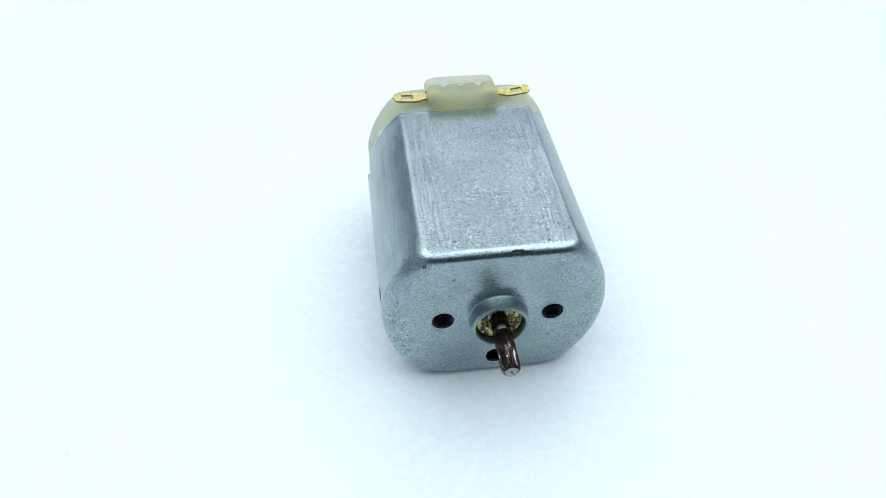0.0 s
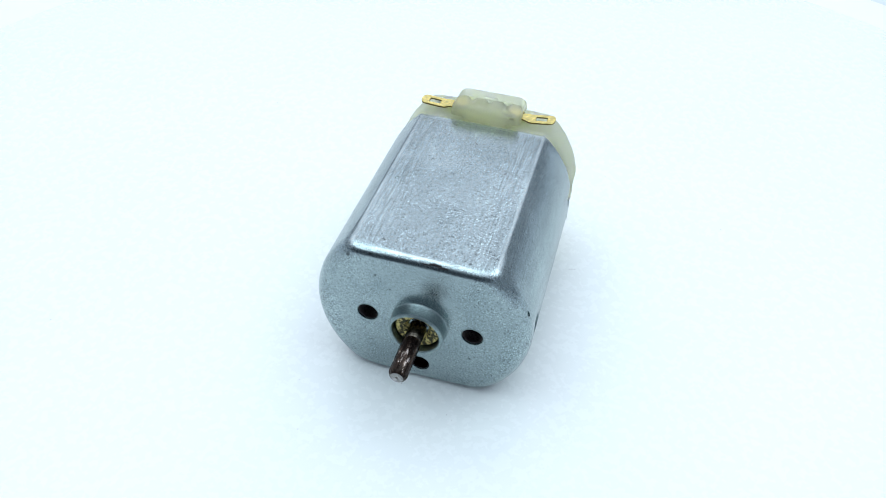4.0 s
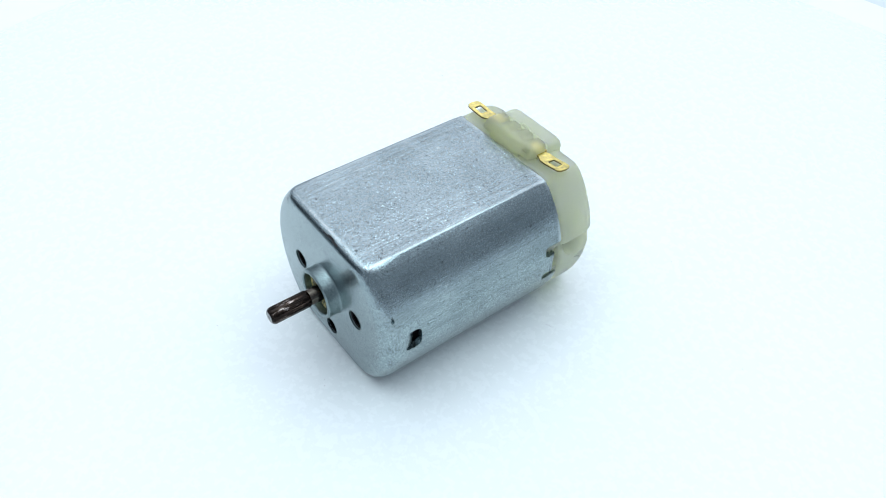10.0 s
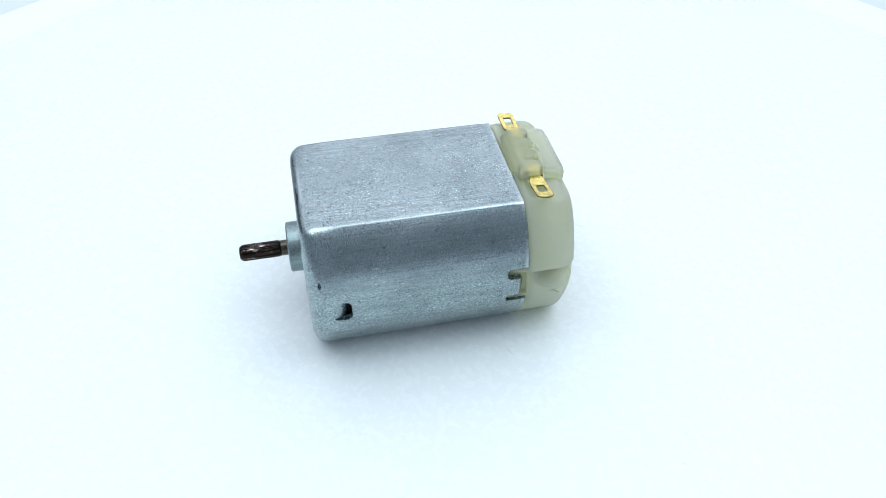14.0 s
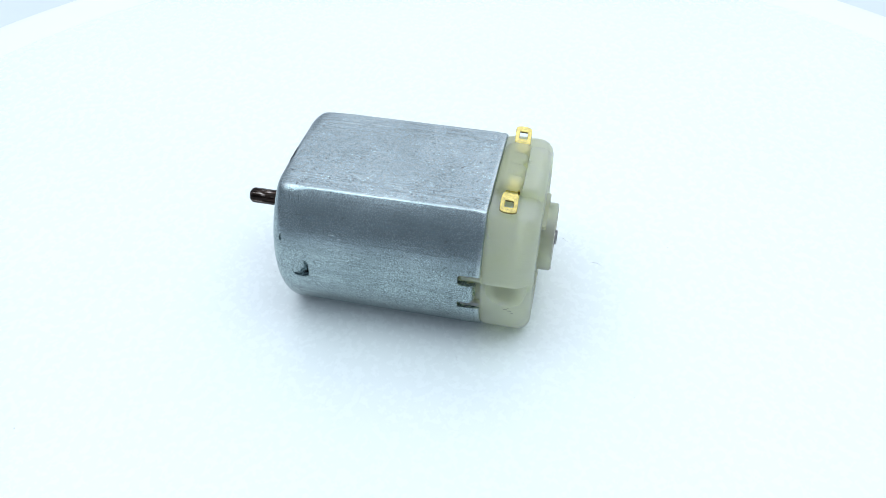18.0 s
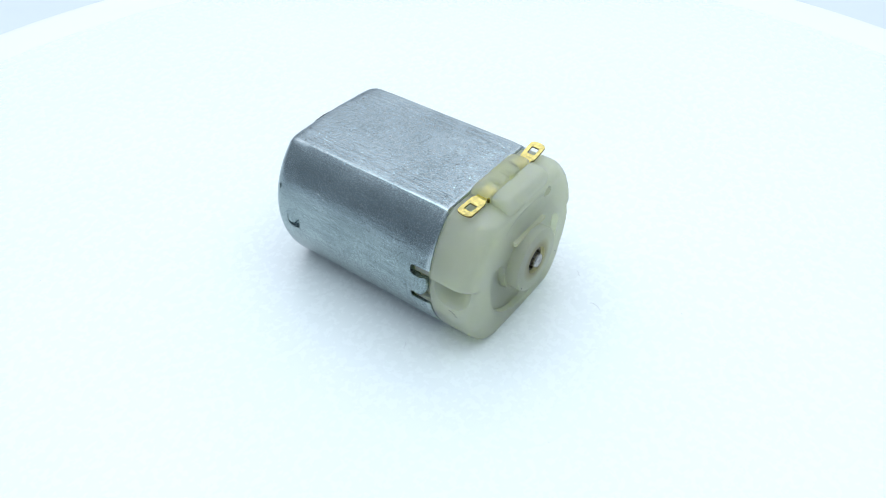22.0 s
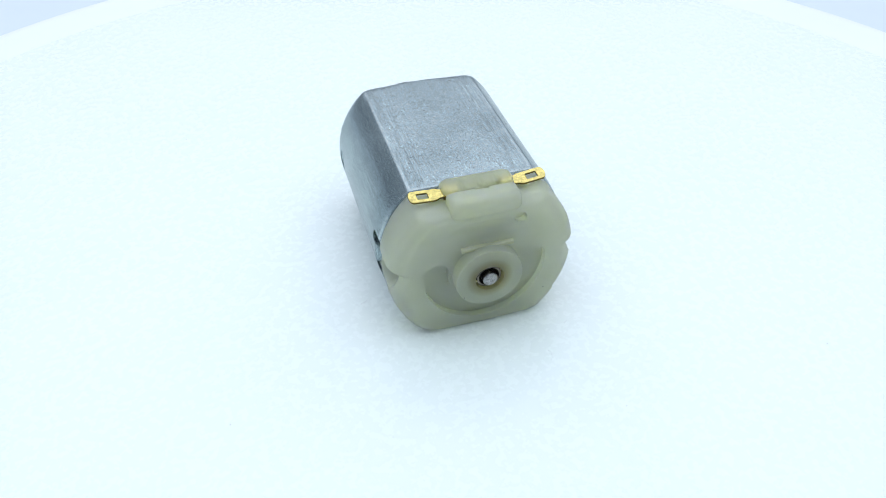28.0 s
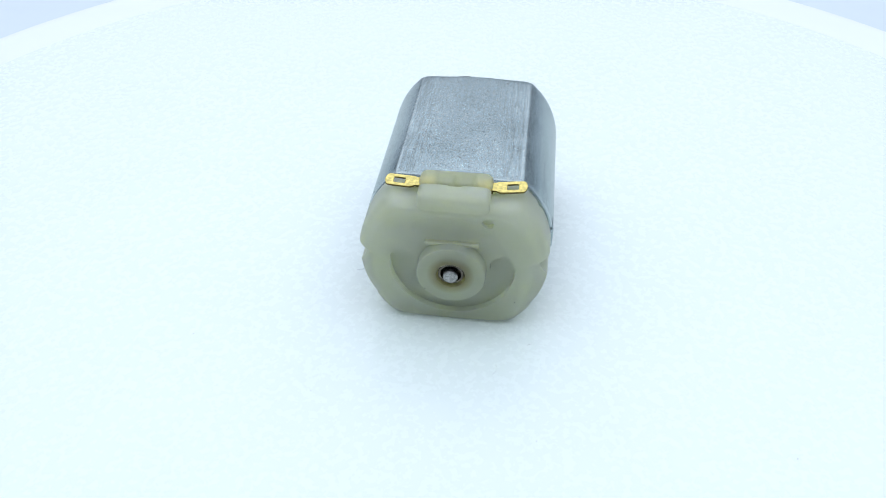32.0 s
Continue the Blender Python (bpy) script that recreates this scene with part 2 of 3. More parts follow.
WHITE = matte("white_plastic_disc", (0.82, 0.875, 0.87), (0.84, 0.89, 0.88), 0.03, 0.27, 0.02)
RIM = matte("white_plastic_rim", (0.865, 0.885, 0.875), (0.88, 0.90, 0.885), 0.03, 0.5, 0.02)
TABLE = matte("pale_blue_table", (0.69, 0.75, 0.80), (0.72, 0.78, 0.83), 0.01, 0.6, 0.02)
FIBRE = matte("grey_fibre", (0.46, 0.48, 0.51), (0.58, 0.59, 0.62), 1.0, 0.7)
MOTE = matte("grey_dust", (0.30, 0.30, 0.30), (0.45, 0.44, 0.44), 1.0, 0.8)
SMEAR = matte("grey_scuff", (0.42, 0.43, 0.34), (0.55, 0.56, 0.44), 2.0, 0.6)
DUST = matte("dark_dust", (0.08, 0.07, 0.06), (0.2, 0.18, 0.16), 1.0, 0.8)


# ---- mesh helpers, in millimetres ----
def to_mesh(name, bm, mat, sharp=32):
    bmesh.ops.recalc_face_normals(bm, faces=bm.faces)
    me = bpy.data.meshes.new(name)
    bm.to_mesh(me)
    bm.free()
    me.transform(Matrix.Scale(MM, 4))
    me.materials.append(mat)
    me.shade_smooth()
    me.set_sharp_from_angle(angle=radians(sharp))
    return me


def part(name, bm, mat, parent, label="", sharp=32):
    ob = new(name, to_mesh(name, bm, mat, sharp))
    ob.parent = parent
    if label:
        ob["label"] = label
    return ob


def rings(bm, loops, closed_ends=(True, True)):
    """Skins a row of equal loops of points."""
    made = [[bm.verts.new(p) for p in loop] for loop in loops]
    n = len(made[0])
    for a, b in zip(made, made[1:]):
        for i in range(n):
            bm.faces.new((a[i], a[(i + 1) % n], b[(i + 1) % n], b[i]))
    if closed_ends[0]:
        bm.faces.new(made[0])
    if closed_ends[1]:
        bm.faces.new(made[-1])
    return made


def lathe(profile, n=48, centre=(0, 9.5), ends=True):
    """A solid turned round the shaft's axis from (y, radius) pairs; a radius of 0 closes an end."""
    bm = bmesh.new()
    loops = []
    for y, r in profile:
        loops.append([(centre[0] + r * math.cos(2 * math.pi * i / n), y, centre[1] + r * math.sin(2 * math.pi * i / n)) for i in range(n)])
    rings(bm, loops, (ends, ends))
    return bm


def box(x0, x1, y0, y1, z0, z1, r=0.0, seg=3):
    bm = bmesh.new()
    vs = [bm.verts.new((x, y, z)) for z in (z0, z1) for y in (y0, y1) for x in (x0, x1)]
    for f in ((0, 1, 3, 2), (4, 6, 7, 5), (0, 4, 5, 1), (2, 3, 7, 6), (0, 2, 6, 4), (1, 5, 7, 3)):
        bm.faces.new([vs[i] for i in f])
    bmesh.ops.recalc_face_normals(bm, faces=bm.faces)
    if r:
        bmesh.ops.bevel(bm, geom=list(bm.edges), offset=r, segments=seg, affect="EDGES", profile=0.5)
    return bm


def ball(x, y, z, rx, ry, rz, seg=12):
    bm = bmesh.new()
    bmesh.ops.create_uvsphere(bm, u_segments=seg, v_segments=seg // 2 + 2, radius=1.0)
    bmesh.ops.transform(bm, matrix=Matrix.Translation((x, y, z)) @ Matrix.Diagonal((rx, ry, rz, 1)), verts=bm.verts)
    return bm


def half_ball(x, y, z, rx, ry, rz, seg=32):
    """The lower half of a ball, with a flat top at z."""
    bm = bmesh.new()
    bmesh.ops.create_uvsphere(bm, u_segments=seg, v_segments=seg // 2, radius=1.0)
    bmesh.ops.bisect_plane(bm, geom=bm.verts[:] + bm.edges[:] + bm.faces[:], plane_co=(0, 0, -0.001), plane_no=(0, 0, 1), clear_outer=True)
    bmesh.ops.holes_fill(bm, edges=[e for e in bm.edges if e.is_boundary], sides=0)
    bmesh.ops.transform(bm, matrix=Matrix.Translation((x, y, z)) @ Matrix.Diagonal((rx, ry, rz, 1)), verts=bm.verts)
    return bm


def carve(bm, tools):
    """Cuts or joins solids: tools are (operation, bmesh) pairs. Returns a bmesh."""
    def temp(b):
        bmesh.ops.recalc_face_normals(b, faces=b.faces)
        me = bpy.data.meshes.new("temp")
        b.to_mesh(me)
        b.free()
        return new("temp", me)
    body = temp(bm)
    used = [body]
    for kind, tool in tools:
        t = temp(tool)
        used.append(t)
        mod = body.modifiers.new("cut", "BOOLEAN")
        mod.operation, mod.object, mod.solver = kind, t, "EXACT"
    bpy.context.view_layer.update()
    out = bmesh.new()
    done = body.evaluated_get(bpy.context.evaluated_depsgraph_get())
    out.from_mesh(done.to_mesh())
    done.to_mesh_clear()
    for ob in used:
        me = ob.data
        bpy.data.objects.remove(ob)
        bpy.data.meshes.remove(me)
    bmesh.ops.remove_doubles(out, verts=out.verts, dist=1e-4)
    return out


CZ = 9.5                     # height of the shaft's axis


def outline(R, H, rc, flat=8, fil=6, arc=28, foot_rc=None):
    """A circle cut off flat above and below, with rounded corners: (x, z) round the axis. foot_rc rounds the lower corners."""
    def corner(r):
        cx = math.sqrt((R - r) ** 2 - (H - r) ** 2)
        return cx, math.atan2(H - r, cx)
    low = rc if foot_rc is None else foot_rc
    cx, phi = corner(rc)
    lx, lphi = corner(low)
    pts = [(cx - 2 * cx * k / flat, H) for k in range(flat)]            # top, from right to left
    for k in range(fil):
        a = math.pi / 2 + (math.pi / 2 - phi) * k / fil
        pts.append((-cx + rc * math.cos(a), H - rc + rc * math.sin(a)))
    for k in range(arc):
        a = math.pi - phi + (phi + lphi) * k / arc
        pts.append((R * math.cos(a), R * math.sin(a)))
    for k in range(fil):
        a = math.pi + lphi + (math.pi / 2 - lphi) * k / fil
        pts.append((-lx + low * math.cos(a), -(H - low) + low * math.sin(a)))
    for k in range(flat):                                               # foot, from left to right
        pts.append((-lx + 2 * lx * k / flat, -H))
    for k in range(fil):
        a = -math.pi / 2 + (math.pi / 2 - lphi) * k / fil
        pts.append((lx + low * math.cos(a), -(H - low) + low * math.sin(a)))
    for k in range(arc):
        a = -lphi + (phi + lphi) * k / arc
        pts.append((R * math.cos(a), R * math.sin(a)))
    for k in range(fil):
        a = phi + (math.pi / 2 - phi) * k / fil
        pts.append((cx + rc * math.cos(a), H - rc + rc * math.sin(a)))
    return pts


def lowered(z):
    """The height of an outline point; the lower half is slightly deeper than the upper."""
    return CZ + (z if z > 0 else z * 1.026)


def ring3(pts, y):
    return [(x, y, lowered(z)) for x, z in pts]


def shouldered(base, front, y, direction, steps=8, most=2.8, least=0.9, full=2.0):
    """Loops that round a base outline over to a smaller front outline in the plane y; full above 2 swells the rounding."""
    e = 2 / full
    loops = []
    deep = [min(most, max(least, math.dist(a, b))) for a, b in zip(base, front)]
    for k in range(steps + 1):
        a = math.pi / 2 * k / steps
        u, v = 1 - max(0.0, math.cos(a)) ** e, 1 - math.sin(a) ** e
        loops.append([(p[0] + (q[0] - p[0]) * u, y + direction * d * v, lowered(p[1] + (q[1] - p[1]) * u)) for p, q, d in zip(base, front, deep)])
    return loops


# ---- the setting ----
def disc_edge(n, r):
    return [(r * math.cos(2 * math.pi * i / n), r * math.sin(2 * math.pi * i / n)) for i in range(n)]


PIVOT = (-1.35, 11.18)       # the turntable's axis in the motor's plan
FLOOR = -0.40                # top of the platter under the motor
DISC_C = (3.1, -0.62)        # the disc's centre off its axis


def build_table():
    bm = bmesh.new()
    g = 16
    vs = [[bm.verts.new((x * 250 - 2000, y * 250 - 2000, -26)) for x in range(g + 1)] for y in range(g + 1)]
    for j in range(g):
        for i in range(g):
            bm.faces.new((vs[j][i], vs[j][i + 1], vs[j + 1][i + 1], vs[j + 1][i]))
    ob = new("ground", to_mesh("ground", bm, TABLE))
    return tagged(ob, "pale bluish white table top under the turntable", "table", kind="structure")


def build_turntable():
    root = new("turntable")
    tagged(root, "round white plastic turntable with a rounded rim", "turntable")
    bm = bmesh.new()
    n = 160
    loops = []
    for r, z in ((112.0, -11.5), (112.0, FLOOR), (60, FLOOR), (5, FLOOR)):
        loops.append([(DISC_C[0] + x, DISC_C[1] + y, z) for x, y in disc_edge(n, r)])
    rings(bm, loops)
    part("platter", bm, WHITE, root)
    bm = bmesh.new()
    loops = []
    for r, z in ((112.02, -11.5), (125.0, -11.5), (126.2, -10.5), (126.2, -4.0), (125.9, -2.6), (125.0, -1.3), (123.6, -0.5), (121.5, -0.3), (118, -0.25), (113, -0.28), (112.02, FLOOR)):
        loops.append([(DISC_C[0] + x, DISC_C[1] + y, z) for x, y in disc_edge(n, r)])
    rings(bm, loops + [loops[0]], (False, False))
    bmesh.ops.remove_doubles(bm, verts=bm.verts, dist=0.001)
    part("rim", bm, RIM, root, "brighter white rounded rim")
    bm = bmesh.new()
    rings(bm, [[(x, y, z) for x, y in disc_edge(64, r)] for r, z in ((88, -26), (90, -25), (90, -11.6), (88, -11.5))])
    part("base", bm, WHITE, root)
    return root


# ---- the motor ----
Y0, Y1 = -12.6, 13.9         # front face and open edge of the can


def can_outline(d, rc):
    """The can's outline set in by d."""
    return [(x * 0.997 - 0.1, z) for x, z in outline(12.64 - d, 9.65 - d, rc, foot_rc=3.4)]


def build_can(root):
    base = can_outline(0, 0.6)
    front = [(x - 0.1, z) for x, z in outline(10.55, 8.55, 4.6, foot_rc=4.6)]
    corner = can_outline(0, 2.2)                            # the panel's corners round off towards the face
    loops = shouldered(corner, front, Y0, 1, 10, least=1.35, full=2.2)[::-1]            # from the face backwards
    loops = [ring3(front, Y0)] + loops[1:]
    inner = can_outline(0.8, 0.5)
    loops += [ring3(can_outline(0, rc), y) for rc, y in ((1.6, -9.4), (1.1, -8.5), (0.75, -7.6))]
    loops += [ring3(base, y) for y in (-6.5, 0, 6, 12.6)] + [ring3(can_outline(0.05, 0.75), 12.85), ring3(can_outline(0.04, 0.75), 13.15), ring3(can_outline(0.06, 0.75), Y1 - 0.15), ring3(can_outline(0.22, 0.7), Y1)]
    loops += [ring3(inner, Y1), ring3(inner, Y0 + 0.9)]
    bm = bmesh.new()
    rings(bm, loops)
    tools = []
    for x in (-6.12, 6.12):                                 # screw holes
        tools.append(("DIFFERENCE", lathe([(-16, 1.22), (-10, 1.22)], 28, (x, 9.5))))
    tools.append(("DIFFERENCE", lathe([(-16, 1.15), (-10, 1.15)], 28, (0.1, 2.65))))
    for s in (-1, 1):
        tools.append(("DIFFERENCE", box(*sorted((s * 10.4, s * 13.4)), -9.9, -7.7, 8.1, 11.05, 0.75, 4)))
        tools.append(("DIFFERENCE", box(*sorted((s * 10.2, s * 13.2)), 11.2, 16, 10.75, 12.2, 0.4, 3)))
        tools.append(("DIFFERENCE", box(*sorted((s * 10.2, s * 13.2)), 11.2, 16, 6.75, 7.85, 0.3, 3)))
        tools.append(("DIFFERENCE", box(*sorted((s * 10.2, s * 13.2)), 12.3, 16, 7.0, 11.4, 0.2, 2)))
    tools.append(("DIFFERENCE", ball(11.66, -11.1, 13.6, 0.3, 0.2, 0.45)))
    tools.append(("DIFFERENCE", ball(6.25, 12.2, 19.15, 0.2, 0.18, 0.16)))
    tools.append(("DIFFERENCE", ball(1.7, -12.32, 18.92, 0.9, 0.10, 0.10)))
    tools.append(("DIFFERENCE", ball(11.2, 12.75, 15.2, 0.12, 0.12, 0.3)))
    for x, y, r in ((-6.8, 0.0, 0.22), (6.0, -4.5, 0.10), (3.1, 4.0, 0.08)):   # small dents
        tools.append(("DIFFERENCE", ball(x, y, 19.16 if abs(x) < 7.5 else 18.3, r, r * 1.3, 0.14)))
    can = part("can", carve(bm, tools), ZINC, root, "zinc-plated pressed steel can with scuffed grain", 24)
    # near-black slivers that fill the nick in the edge
    for x, half, y, z, r in ((0.7, 0.7, -12.30, 18.78, 0.07), (1.55, 0.75, -12.17, 18.83, 0.14), (2.4, 0.65, -12.28, 18.70, 0.13)):
        part("nick", ball(x, y, z, half, r, r, 16), NICK_BLACK, can, "thin dark nick along the steel edge")
    for x in (-6.12, 6.12):                                 # threads, coloured near black for the shade in the holes
        prof = [(-12.4, 1.6)] + [(-12.35 + 0.075 * k, 1.21 - 0.12 * (k % 2)) for k in range(27)] + [(-10.3, 1.6)]
        part("thread", lathe(prof[1:-1] + [(-10.3, 1.5), (-11.6, 1.5), (-11.6, 1.215), (-12.35, 1.215)] + prof[1:2], 28, (x, 9.5), False), HOLE_SHADE, can, "threaded screw hole, its shade put into the colour")
        # ring added at the hole's mouth to give its lip a glint
        part("hole_rim", lathe([(Y0 - 0.02, 1.23), (Y0 - 0.02, 1.33), (Y0 + 0.1, 1.36), (Y0 + 0.3, 1.2), (Y0 - 0.02, 1.23)], 28, (x, 9.5), False), RINGZ, can, "ring added round the screw hole for its bright glint")
    for y, z, run in ((-4.6, 14.85, 0.45), (-3.6, 14.5, 0.3), (-1.5, 12.6, 0.35)):      # light scratches on the side
        part("scratch", ball(math.sqrt(12.64 ** 2 - (z - CZ) ** 2) * 0.997 - 0.1, y, z, 0.02, run, 0.035, 8), BARE, can, "fine light scratch")
    # lining added in near black for the shade inside the lower hole
    part("hole_lining", lathe([(-12.35, 1.14), (-12.35, 1.05), (-10.3, 1.0), (-10.3, 1.14), (-12.35, 1.14)], 28, (0.1, 2.65), False), HOLE_SHADE, can, "lining added to the lower hole, its shade put into the colour")
    for s in (-1, 1):                                       # crimped tab and pressed-in flap of the side hole
        bm = bmesh.new()
        rows = []
        for k in range(9):
            u = k / 8
            y = 12.26 + 1.05 * u
            half = 1.42 * math.sqrt(max(0.0, 1 - max(0.0, (u - 0.45) / 0.62) ** 2))
            for layer in (0, 1):
                rows.append([bm.verts.new((s * (12.6 - 0.1 * s - 0.85 * u * u - 0.6 * layer), y, 9.28 + half * v)) for v in (-1, -0.5, 0, 0.5, 1)])
        for k in range(8):
            a, b, c, d = rows[2 * k], rows[2 * k + 1], rows[2 * k + 2], rows[2 * k + 3]
            for i in range(4):
                bm.faces.new((a[i], a[i + 1], c[i + 1], c[i]))
                bm.faces.new((b[i], b[i + 1], d[i + 1], d[i]))
            bm.faces.new((a[0], b[0], d[0], c[0]))
            bm.faces.new((a[4], b[4], d[4], c[4]))
        for a, b in ((rows[0], rows[1]), (rows[16], rows[17])):
            for i in range(4):
                bm.faces.new((a[i], a[i + 1], b[i + 1], b[i]))
        part("crimp_tab", bm, ZINC, can, "steel tab bent over the nylon cap")
        bm = bmesh.new()
        curve = [(12.45 - 0.95 * u * u, -10.1 + 1.85 * u) for u in (0, 0.2, 0.4, 0.6, 0.8, 1.0)]
        loops = []
        for z, k in ((8.1, 0.35), (8.5, 0.1), (9.2, 0.0), (9.9, 0.0), (10.6, 0.15), (11.05, 0.5)):
            loops.append([(s * (x - k * 0.4), y - k * 0.5, z) for x, y in curve] + [(s * (x - 0.45 - k * 0.4), y - k * 0.5, z) for x, y in reversed(curve)])
        rings(bm, loops)
        part("flap", bm, ZINC, can, "pressed-in steel flap of the side hole")
    return can


def build_front(root):
    ring = part("boss", lathe([(Y0 + 0.02, 3.36), (Y0 - 0.08, 3.26), (Y0 - 0.2, 3.2), (-14.14, 3.2), (-14.3, 3.02), (-14.3, 2.82), (-14.15, 2.72), (-13.0, 2.7), (Y0 + 0.5, 2.7)], 56), RINGZ, root, "raised zinc-plated collar round the shaft")
    part("bushing", lathe([(-11.8, 2.58), (-13.3, 2.58), (-13.42, 2.45), (-13.34, 1.6), (-12.9, 1.2), (-11.8, 1.1)], 48), BUSH, ring, "oil-stained brass bushing")
    bm = bmesh.new()
    loops = []
    n = 72
    for y, r, k in ((21.0, 0.95, 0), (-15.2, 0.95, 0), (-15.35, 1.02, 0), (-15.5, 1.05, 1), (-19.9, 1.05, 1), (-20.15, 0.92, 0.6), (-20.32, 0.75, 0.0)):
        loops.append([((r - 0.13 * k * (i % 6 < 2)) * math.cos(2 * math.pi * i / n), y, 9.5 + (r - 0.13 * k * (i % 6 < 2)) * math.sin(2 * math.pi * i / n)) for i in range(n)])
    rings(bm, loops)
    shaft = part("shaft", bm, SHAFT, root, "brown-stained knurled steel shaft")
    part("journal", lathe([(-13.0, 0.9), (-13.0, 0.99), (-15.1, 0.99), (-15.22, 0.93)], 40), WORN, shaft, "bare worn steel journal of the shaft")
    part("shaft_end", lathe([(-20.30, 0.74), (-20.36, 0.68), (-20.36, 0.22), (-20.28, 0.1)], 32), STEEL, shaft, "bright cut end of the shaft")
    for s in (-1, 1):
        bm = bmesh.new()
        arc = [radians(-52 + 104 * k / 24) for k in range(25)]
        prof = [(10.9 * math.cos(a), 10.9 * math.sin(a)) for a in arc] + [(8.6 * math.cos(a), 8.6 * math.sin(a)) for a in reversed(arc)]
        rings(bm, [[(s * x, y, CZ + z) for x, z in prof] for y in (-9.4, 10.5)])
        part("magnet", bm, FERRITE, root, "dark ferrite magnet seen through the holes of the can")
    return shaft


def cap_outline(top, side, foot, rc):
    """The cap's outline, set in at its top, sides and foot, with a lip on each side and a valley below it."""
    pts = outline(12.45, 9.5, rc, 8, 6, 72)
    out = []
    for x, z in pts:
        k = 0.0
        if abs(x) > 7:
            k = np.interp(z, [-3.2, -0.6, 0.8, 1.35, 1.62, 1.85, 9.5], [0.12, 0.16, 0.42, 0.75, 0.7, 0.0, 0.0])
        r = math.hypot(x, z)
        f = (r - k - side) / r
        up = z * f if side == 0 else z * (9.5 - (top if z > 0 else foot)) / 9.5
        out.append((x * f, up if abs(x) < 11 else min(z * f, up, key=abs) if side else z * f))
    return out


def build_cap(root):
    yb = 20.1
    base = cap_outline(0, 0, 0, 2.2)
    base = [(x, z * 1.012) for x, z in base]
    back = [(x, z * 1.012) for x, z in cap_outline(1.3, 2.1, 0.75, 4.2)]
    slim = [(x * 0.932, z * 0.92) for x, z in base]
    loops = [ring3(slim, 11.0), ring3(slim, Y1 + 0.02), ring3([(x * 0.978, z * 0.978) for x, z in base], Y1 + 0.05), ring3([(x * 0.988, z * 0.988) for x, z in base], Y1 + 0.18), ring3([(x * 0.996, z * 0.996) for x, z in base], Y1 + 0.4), ring3(base, Y1 + 0.8), ring3(base, 16.0)]
    loops += shouldered(base, back, yb, -1, 10, 2.6, 0.75)
    bm = bmesh.new()
    rings(bm, loops)
    tools = []
    # crescent recess round the lower half of the housing
    rec = bmesh.new()
    lo, hi, mid, half = radians(-187), radians(7), 6.5, 1.6
    prof = [((mid + half) * math.cos(lo + (hi - lo) * k / 40), (mid + half) * math.sin(lo + (hi - lo) * k / 40)) for k in range(41)]
    for k in range(1, 9):
        a = hi + math.pi * k / 9
        prof.append((mid * math.cos(hi) + half * math.cos(a), mid * math.sin(hi) + half * math.sin(a)))
    prof += [((mid - half) * math.cos(hi + (lo - hi) * k / 40), (mid - half) * math.sin(hi + (lo - hi) * k / 40)) for k in range(41)]
    for k in range(1, 9):
        a = lo + math.pi + math.pi * k / 9
        prof.append((mid * math.cos(lo) + half * math.cos(a), mid * math.sin(lo) + half * math.sin(a)))
    rings(rec, [[(x, y, CZ + z) for x, z in prof] for y in (19.2, 24)])
    tools.append(("DIFFERENCE", rec))
    # pad behind the terminal holder, rounded over to the back
    pad = bmesh.new()
    prof = [(17.42, 15.0), (17.42, 20.5), (17.5, 20.6)] + [(18.83 + 1.3 * math.sin(math.pi / 2 * k / 12), 19.3 + 1.3 * math.cos(math.pi / 2 * k / 12)) for k in range(13)]
    prof += [(20.05, 18.6), (19.85, 17.9), (19.5, 17.0), (18.6, 15.2)]
    rings(pad, [[(x * 1.0, y if f == 1 else 17 + (y - 17) * f, z if f == 1 else 17 + (z - 17) * f) for y, z in prof] for x, f in ((-4.45, 0.84), (-4.25, 0.92), (-3.9, 0.975), (-3.3, 1), (3.3, 1), (3.9, 0.975), (4.25, 0.92), (4.45, 0.84))])
    tools.append(("UNION", pad))
    tools.append(("DIFFERENCE", box(-0.85, 0.85, 17.2, 17.8, 20.38, 20.9, 0.05, 1)))
    wall = [(x * 0.87, z * 0.84) for x, z in base]
    hollow = bmesh.new()
    rings(hollow, [ring3(wall, y) for y in (10.0, 17.4)] + [ring3([(x * 0.93, z * 0.93) for x, z in wall], 18.35)])
    tools.insert(0, ("DIFFERENCE", hollow))
    tools.append(("DIFFERENCE", ball(-10.6, 14.2, 16.2, 0.7, 0.75, 0.75, 16)))
    for s in (-1, 1):
        tools.append(("DIFFERENCE", half_ball(s * 13.3, 17.3, 11.2, 3.0, 3.2, 3.3, 40)))
    tools.append(("DIFFERENCE", ball(0, 21.2, 15.9, 7.2, 1.6, 2.4, 40)))
    tools.append(("DIFFERENCE", lathe([(19.2, 0.76), (23, 0.80)], 32, (-4.3, 17.0))))
    cap = part("end_cap", carve(bm, tools), NYLON, root, "translucent ivory nylon end cap", 40)
    # squared foot and round boss of the bearing
    part("housing_foot", box(-3.35, 3.35, 18.6, 19.95, 6.0, 13.8, 0.14, 2), NYLON, cap)
    part("ledge", box(-3.4, 3.4, 18.8, 20.62, 13.45, 13.95, 0.06, 2), CREAM, cap, "thin cream ledge above the bearing")
    hb = lathe([(18.6, 4.45), (21.5, 4.45), (21.72, 4.36), (21.8, 4.15), (21.8, 2.2)], 56)
    housing = part("bearing_housing", carve(hb, [("DIFFERENCE", lathe([(19.9, 1.7), (21.0, 1.7), (22.4, 2.05)], 36)), ("DIFFERENCE", lathe([(18.0, 3.7), (20.95, 3.6)], 36))]), GREASED, cap, "milky nylon bearing housing with brown grease", 40)
